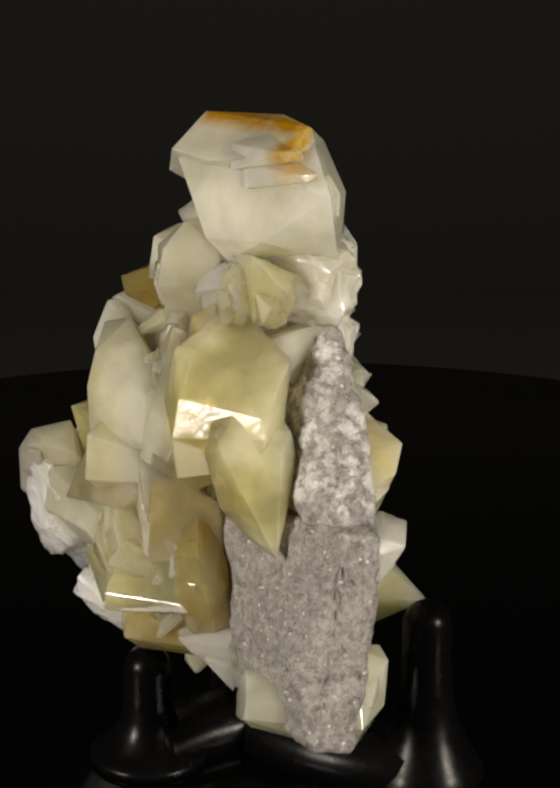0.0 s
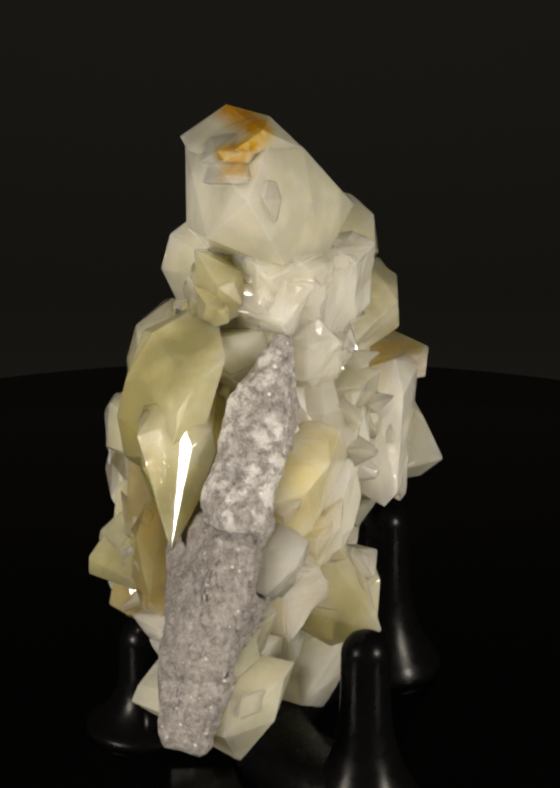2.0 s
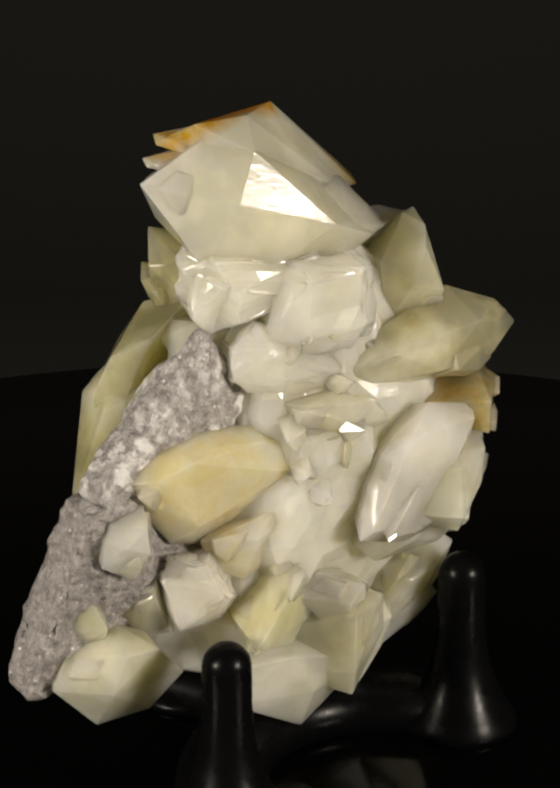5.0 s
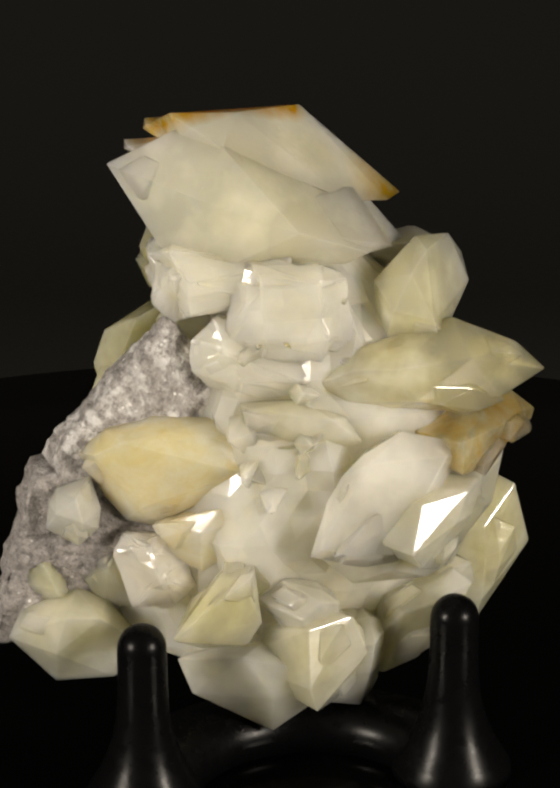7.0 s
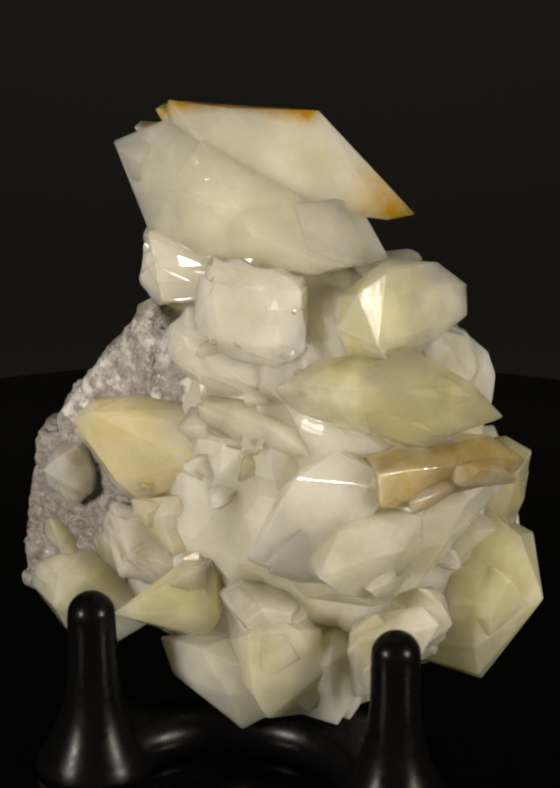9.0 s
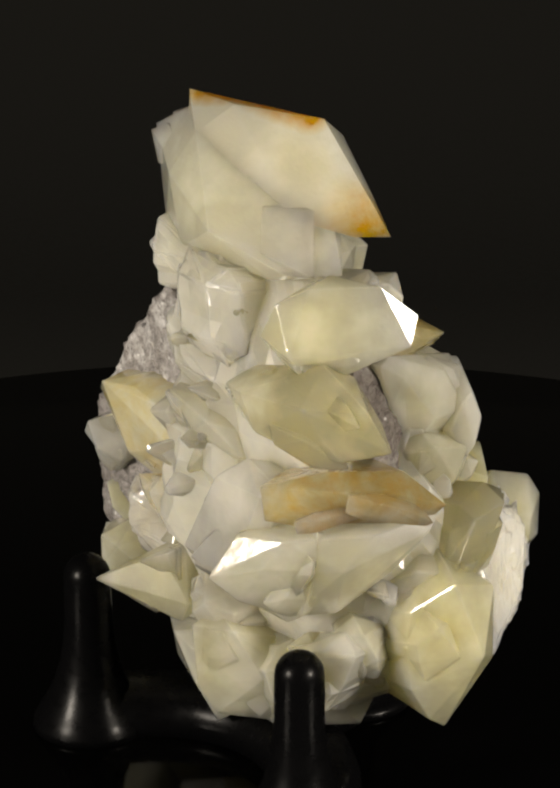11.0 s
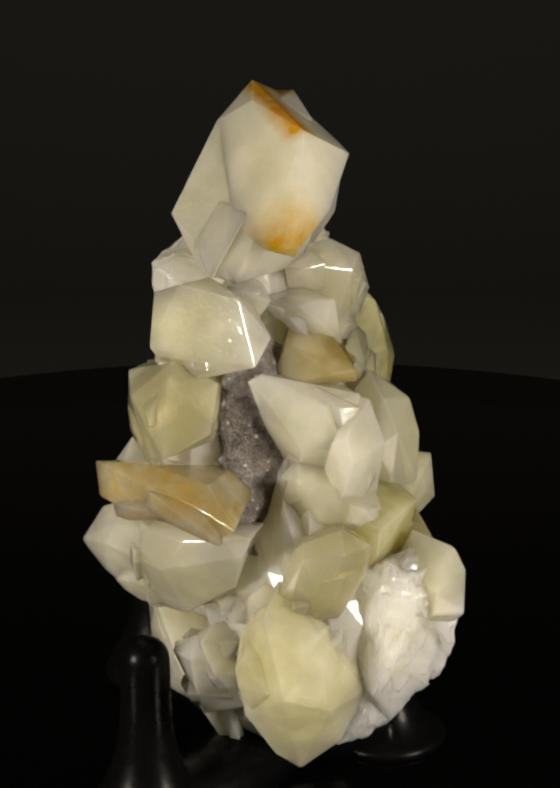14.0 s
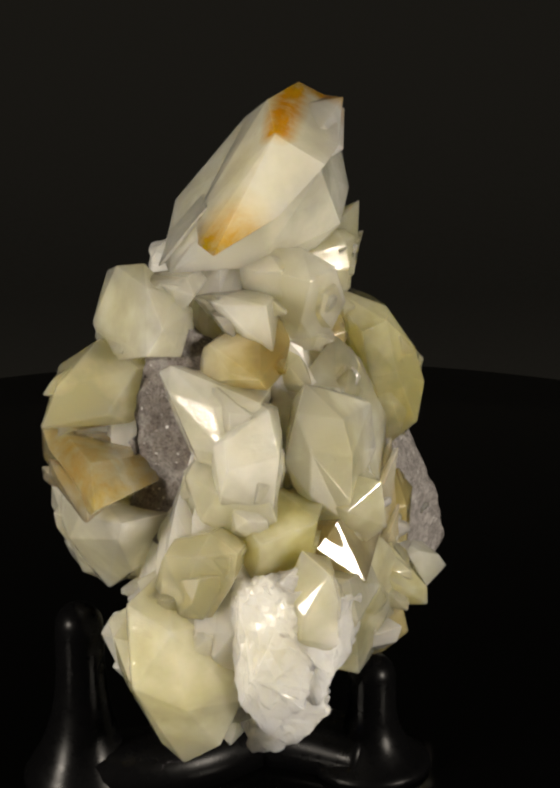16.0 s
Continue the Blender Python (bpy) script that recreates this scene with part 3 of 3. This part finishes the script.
crystal(-90, (-22, 17, 57.5), [(-4, 1.5), (-1.6, 7.6), (1.9, 8), (3.3, 3.9), (4, -1.8), (0, -8.4), (-2.6, -7.6), (-2.9, -2.6)], [(-0.7, 3.4, 3), (1.6, 6.2, 4), (1.1, -2.4, 5)], 8, PALE, 27)
crystal(-90, (-14, 11, 69), [(-7.6, -0.1, -6), (2.5, 5.7, 2), (5.5, 4.8, 2), (7.7, -1.5, 2), (3.2, -5.5, 2), (-2.8, -2.3, 2), (-6.8, -2.4, -4)], [(2.6, 3, 6), (-0.4, 1.1, 5)], 9, SMOKY, 28)
crystal(-90, (-24.5, 13, 45), [(-4.9, 4.4), (0.1, 5.7), (5.1, 6.5), (2.6, -0.9), (1.4, -5.9), (-0.6, -8.4), (-3.2, -2.6)], [(1.9, 4.3, 7)], 9, HONEY, 29)
crystal(-90, (-31.5, 16, 36), [(-6.4, 5.2), (-4.4, 8.5), (1.8, 10), (6.3, 0.1), (6.5, -6.7), (4.5, -10.9), (-1.7, -5.8), (-6.3, -1.6)], [(-3.5, 6.8, 2), (2.9, 6.8, 6), (1.9, -1.1, 5)], 4, PALE, 30)
crystal(-90, (-20.5, -2, 31), [(-6.6, -2.2, -6), (-4, 9.8, -5), (-0.7, 11.9), (2.7, 3.9, 4), (6, 3.9, 4), (7.1, -6, 4), (0.6, -10.1, 4), (-3.5, -11, -3)], [(-1.7, 7.1, 4), (0.3, 0.5, 9), (3.9, -1.1, 9)], 15, HONEY, 31)
crystal(-90, (-8.5, -17, 33), [(-4.5, 5.2), (-1.2, 10.8), (2.4, 8.4), (4.6, -1.2), (4.2, -6), (1.6, -8.4), (-2.1, -7.6), (-4.6, -2.8)], [(-1.1, 6.2, 4), (1.7, 3.1, 4), (1, -3.3, 4)], 14, SMOKY, 32)
crystal(-90, (-6, -18, 22), [(-6.7, 3.1), (2, 4.7), (4.6, 0.6), (5.3, -6.8), (-0.2, -3.1), (-4.6, 0.6)], [(0.6, 2.7, 2.5)], 16, WHITE, 33)
crystal(-90, (-18.5, -7, 22.5), [(-5.8, 3), (-1.3, 0.5), (5.5, 3.4), (6.9, -3.6), (-1.4, -2.4), (-4.7, 0.1)], [(1.8, 0.9, 2.5)], 14, WHITE, 34)
crystal(-90, (-2.5, -11, 75.5), [(-4.2, -0.2), (-2.8, 3.5), (0.1, 5.6), (3.6, 5.4), (5.4, -0.2), (3.6, -4), (-0.7, -6.3), (-3.5, -4)], [(-1, 3.2, 3.5), (2.6, 3.2, 3.5), (0.8, -1.3, 3.5)], 12, HONEY, 35)
crystal(-90, (8, -10, 76.5), [(-6.9, 4.8, 1), (-2.6, 6.2, 1), (4.4, 5.5, 1), (5.9, 1.1, -2), (5, -3.8, -2), (1.7, -5.8, 1), (-2.6, -5, 1), (-5.5, -1.2, 1)], [(-0.9, 5.4, 5), (1.5, 3.5, 5), (0.2, -0.6, 5)], 15, MILKY, 36)
crystal(-90, (1, -12, 66.5), [(-8.4, 1.5), (-4.2, 2.7), (1.6, 3.8), (5.8, 4.6), (6.6, 1.6), (4.4, -4.6), (4.8, -6.1), (-2, -3.8), (-7.7, -1.5)], [(-6.3, 1.5, 2), (0.1, 0.8, 4), (3.7, -3.4, 2), (-2.7, 2.7, 3)], 9, PALE, 37)
crystal(-90, (-8.5, -6, 66), [(-1.6, 4.5), (1.7, 6.7), (2.8, 2.1), (0.5, -6.4), (-2, -7.2), (-2.3, -0.9)], [(0.3, 1.7, 3)], 12, SMOKY, 38)
crystal(-90, (-9.5, -9, 51), [(-2.8, 8.2), (2, 9), (2.6, -0.4), (1.8, -9.1), (-1.8, -7.5), (-3.2, -0.4)], [(-0.2, 0.4, 2)], 12, HONEY, 39)
crystal(-62, (1.5, -15, 77.5), [(-3.6, 5.9), (-0.3, 4), (3.2, 2.2), (3.9, -3.4), (-0.3, -5.7), (-3.2, -4.2)], [(-0.3, 1.3, 3), (1.8, 1.7, 2)], 9, HONEY, 40)
# far side: amber blade and the crystals under it
crystal(80, (0, 34.5, 52.5), [(-12.3, 3.1, -1), (-3.4, 4.6, -1), (7.6, 4.3), (13.3, -0.4, 2), (11.7, -1.7, 2), (2.2, -3.4, -1), (-6.1, -3.6, -1), (-11.7, -2.1, -1)], [(-3.4, 2.7, 1.5), (6.2, 1.8, 2)], 12, AMBERTIP, 42)
crystal(80, (2.5, 29, 42), [(-11.5, 4.3, -1), (-8.4, 5.8, -1), (5.7, 5, -1), (16.7, 7.4, 3), (15.3, 4.5, 3), (11.4, -2.7, -1), (2.9, -8.9, -1), (-4.2, -8.9, -1), (-11.2, -5.8, -1), (-15.5, -1.9, -1)], [(-5.5, 5, 4), (6.9, 5.4, 5), (2.8, 0.1, 5), (-8.3, 0.7, 3)], 18, PALE, 43)
crystal(80, (-5, 27, 26), [(-4.1, 3), (-1.2, 5.3), (3.1, 3.7), (4.2, -1.8), (2.5, -5), (-1.9, -4.2), (-3.7, -1)], [(-0.6, 4.1, 4.2), (1.6, 0.2, 4.2)], 14, PALE, 44)
crystal(80, (2, 12, 16), [(-13, 9.4), (-9.2, 11.9), (-4.1, 9.4), (4.1, 5.3), (8.6, -1.3), (14.6, -4.7), (12.4, -9.3), (5.6, -8.9), (1.1, -4.7), (-9.4, -5.5), (-12.3, -0.5)], [(-7.7, 10.2, 4.8), (-3.3, 2.5, 5.8), (7, -2.1, 4.8)], 16, PALE, 45)
crystal(80, (-15.5, 28, 34.5), [(-7.5, 1.1), (-1.2, 7.3), (5.3, 5.8), (8.3, -0.5), (4.1, -5.2), (-3.1, -5.2), (-6.7, -3.7)], [(-3.4, 4.5, 4), (2.2, 4.2, 5)], 16, PALE, 46)
# hollow side
crystal(118, (-29, 21, 32), [(-6.9, 6.9), (-5.2, 9.6), (-0.7, 11.1), (3.6, 9.2), (6.1, 5.3), (5.5, 1.4), (6.9, -2.5), (5.3, -8), (1.8, -10.4), (-0.3, -13.6), (-3.9, -10.4), (-5.8, -4), (-7.2, 2.2)], [(-3.5, 7.5, 2.8), (2.8, 6.7, 2.8), (-0.6, -2.6, 4.3), (-3.3, -8, 2.8)], 13, FROST, 48)
crystal(118, (-23.5, 15, 16), [(-3.8, 4.7, -0.5), (5.5, 7.2, -0.5), (7.4, 3.1, -0.5), (2.8, -2.2, -0.5), (-0.8, -5, -0.5), (-5.2, -5.9, -0.5), (-6.7, -0.9, -0.5)], [(-1, 3.6, 3.7)], 10, FROST, 49)
crystal(104, (-31, 17, 33.5), [(-6.5, 7.1), (-0.9, 10.2), (5.9, 7.1), (5, 0.8), (5.6, -4.7), (2.5, -10.7), (-4.1, -7.9), (-7.1, 0)], [(-2.5, 8.1, 4.2), (0.4, 2.4, 5.2)], 10, FROST, 50)
crystal(118, (-17, 28.5, 23.5), [(-8.2, 4.2), (-7.5, 9.6), (-1.9, 18.1), (6.5, 12), (10.2, 0.2), (6.7, -7.7), (3.1, -10.1), (1, -11.8), (-2.6, -9.3), (-6.9, -2.9)], [(-4.6, 14.8, 5.9), (2.9, 12.3, 6.9), (-2.2, 3.9, 9.4), (4.4, 0.2, 5.9)], 20, PALE, 51)
crystal(118, (-21, 28.5, 42), [(-6.1, -3.3), (-4.7, 2.1), (-2.6, 5.5), (2.9, 7.4), (7, 5.1), (6.4, 0.6), (3.6, -2.5), (1.6, -7.9), (-5.4, -7.9)], [(-2.7, 4.2, 3), (2.8, 5.4, 4), (0.1, -1.8, 3)], 16, HONEY, 52)
crystal(118, (-14.5, 21.5, 61), [(-6.8, 7.1), (-5, 8.2), (3.3, 4.1), (8.8, 4.8), (8.9, -8), (2.6, -8.7), (-0.2, -8), (-2.3, -3.4), (-4.4, 0.3), (-5.7, 4.1)], [(-4.3, 5.2, 2.2), (3.2, 4.4, 3.2), (6, -1.4, 5.2), (0.5, -1.8, 4.2)], 14, PALE, 53)
crystal(118, (-18.5, 21, 50), [(-6.4, 4.2), (-3.9, 7.2), (1.6, 5.7), (6.6, 3.5), (8.7, -2.6), (4.5, -5.3), (0.3, -4.6), (-5, -5.7), (-6, -2.6)], [(-4, 5.2, 3.8), (1.6, 4.1, 4.8), (-1.2, -0.4, 4.8)], 14, PALE, 54)
crystal(118, (-22, 6.5, 55), [(-4.6, 7.7), (-2.5, 10.7), (3.3, 6.2), (4.8, 0.8), (4.6, -6.2), (3.6, -9.3), (-2.2, -10.1), (-4.5, -1.5)], [(-1.2, 8.5, 5.9), (1, 3.2, 5.9), (-2.6, 1.4, 6.9), (0.4, -4.1, 4.9)], 14, PALE, 55)
crystal(118, (-24.5, 7.5, 42), [(-2.6, 3.8), (1.7, 4.5), (2.5, 1.4), (6.2, -4.1), (-1, -4.1), (-5.4, -2.5)], [(0.2, 1.6, 3.9)], 14, SMOKY, 56)
crystal(118, (-30, 11.5, 35), [(-3.6, 5.6, -0.5), (2.9, 5.6, -0.5), (4.4, -0.7, -0.5), (1.7, -5.4, -0.5), (-1.2, -6.2, -0.5), (-4.2, 0.1, -0.5)], [(0.5, 4.3, 3.7)], 14, PALE, 57)
crystal(118, (-12, 14, 74.5), [(-6.4, 2.5), (-1.5, 3.2), (4.8, 2.5), (5.9, -4.2), (1.3, -3.5), (-2.9, -0.5)], [(-0.8, 2.8, 3), (2.7, -0.2, 3)], 10, CLEAR, 58)
crystal(118, (-7, 21.5, 78.5), [(-4.3, 2.1, -0.5), (2.3, 2.4, -0.5), (3.6, -0.1, -0.5), (0.9, -3.8, -0.5), (-2.6, -0.9, -0.5)], [(-1.8, 2, 1.7), (1.6, 1.3, 1.7)], 8, CLEAR, 59)
crystal(118, (-10, 10.5, 65.5), [(-6.3, 4), (5, 5.6), (7.2, -0.5), (3, -5.1), (-1.3, -2.8), (-7, -1.3)], [(0.1, 1.8, 2)], 9, SMOKY, 60)
crystal(118, (1.5, 15.5, 15), [(-5.8, 5.2), (-2.8, 8.4), (1.6, 8.4), (3.1, 2.7), (3.1, -6.5), (4.6, -8.6), (0.8, -8.2), (-3.6, -0.6)], [(-1.2, 6.3, 4), (0.9, -1.1, 4)], 14, PALE, 61)
crystal(143, (-9, -15, 61), [(-8.9, 12.1), (-3, 9.7), (0.7, 8.2), (4.9, 1.9), (6.5, -3.7), (5.5, -10.1), (1.8, -13.3), (-2.8, -5.3), (-5.1, 1.9)], [(-3.1, 6.4, 5.9), (0.6, 7.3, 3.9), (2.1, -0.2, 4.9), (-1.6, -0.6, 5.9)], 14, HONEY, 62)
crystal(143, (-10.5, 3, 75), [(-7.1, 6.7), (1.4, 7.4), (6.4, 4.4), (7.9, -0.8), (4.4, -8.5), (0, -7.7), (-5.7, -2.4), (-7.8, 0.7)], [(-2.8, 4.7, 2.8), (2.8, 3.5, 3.8), (1.4, -2.8, 2.8)], 7, PALE, 63)
crystal(143, (-15, -10, 40.5), [(1.7, 11.3), (1.1, 2.5), (3.1, -5.6), (-0.9, -9.7), (-4, -4), (-1.1, 4.9)], [(-0.4, 2.2, 3.1)], 12, SMOKY, 64)
crystal(143, (-20, -8, 31), [(-6.3, 4.5), (0.4, 5.3), (5.6, -1.2), (5.7, -4), (0.5, -4), (-6.9, -2)], [(-2.7, 3.9, 3.9), (1.8, 0.2, 2.9)], 14, HONEY, 65)
crystal(143, (-16.5, -5.5, 23), [(-8.7, 4.7), (0.2, 6.4), (6.2, 3.1), (7.1, -1), (3.3, -4.3), (-1.9, -6), (-5.7, -3.5)], [(-1.4, 4.7, 5.2), (3.1, 1.7, 4.2)], 14, SMOKY, 66)
crystal(143, (-22, 4, 46), [(-9, 4.5), (-1.9, 6.8), (6.7, 4.5), (7.5, -2.5), (2.5, -6.4), (-6.1, -6.4)], [(-3.3, 3.9, 4.1), (1.6, 1.6, 4.1)], 12, PALE, 67)


def motions():
    rows = [(0.25 * i, pose(0, 0, 0, 0, 0, TURN * 0.25 * i)) for i in range(65)]
    for thing in (turntable, display_stand, specimen):
        walk(thing, rows)


motions()
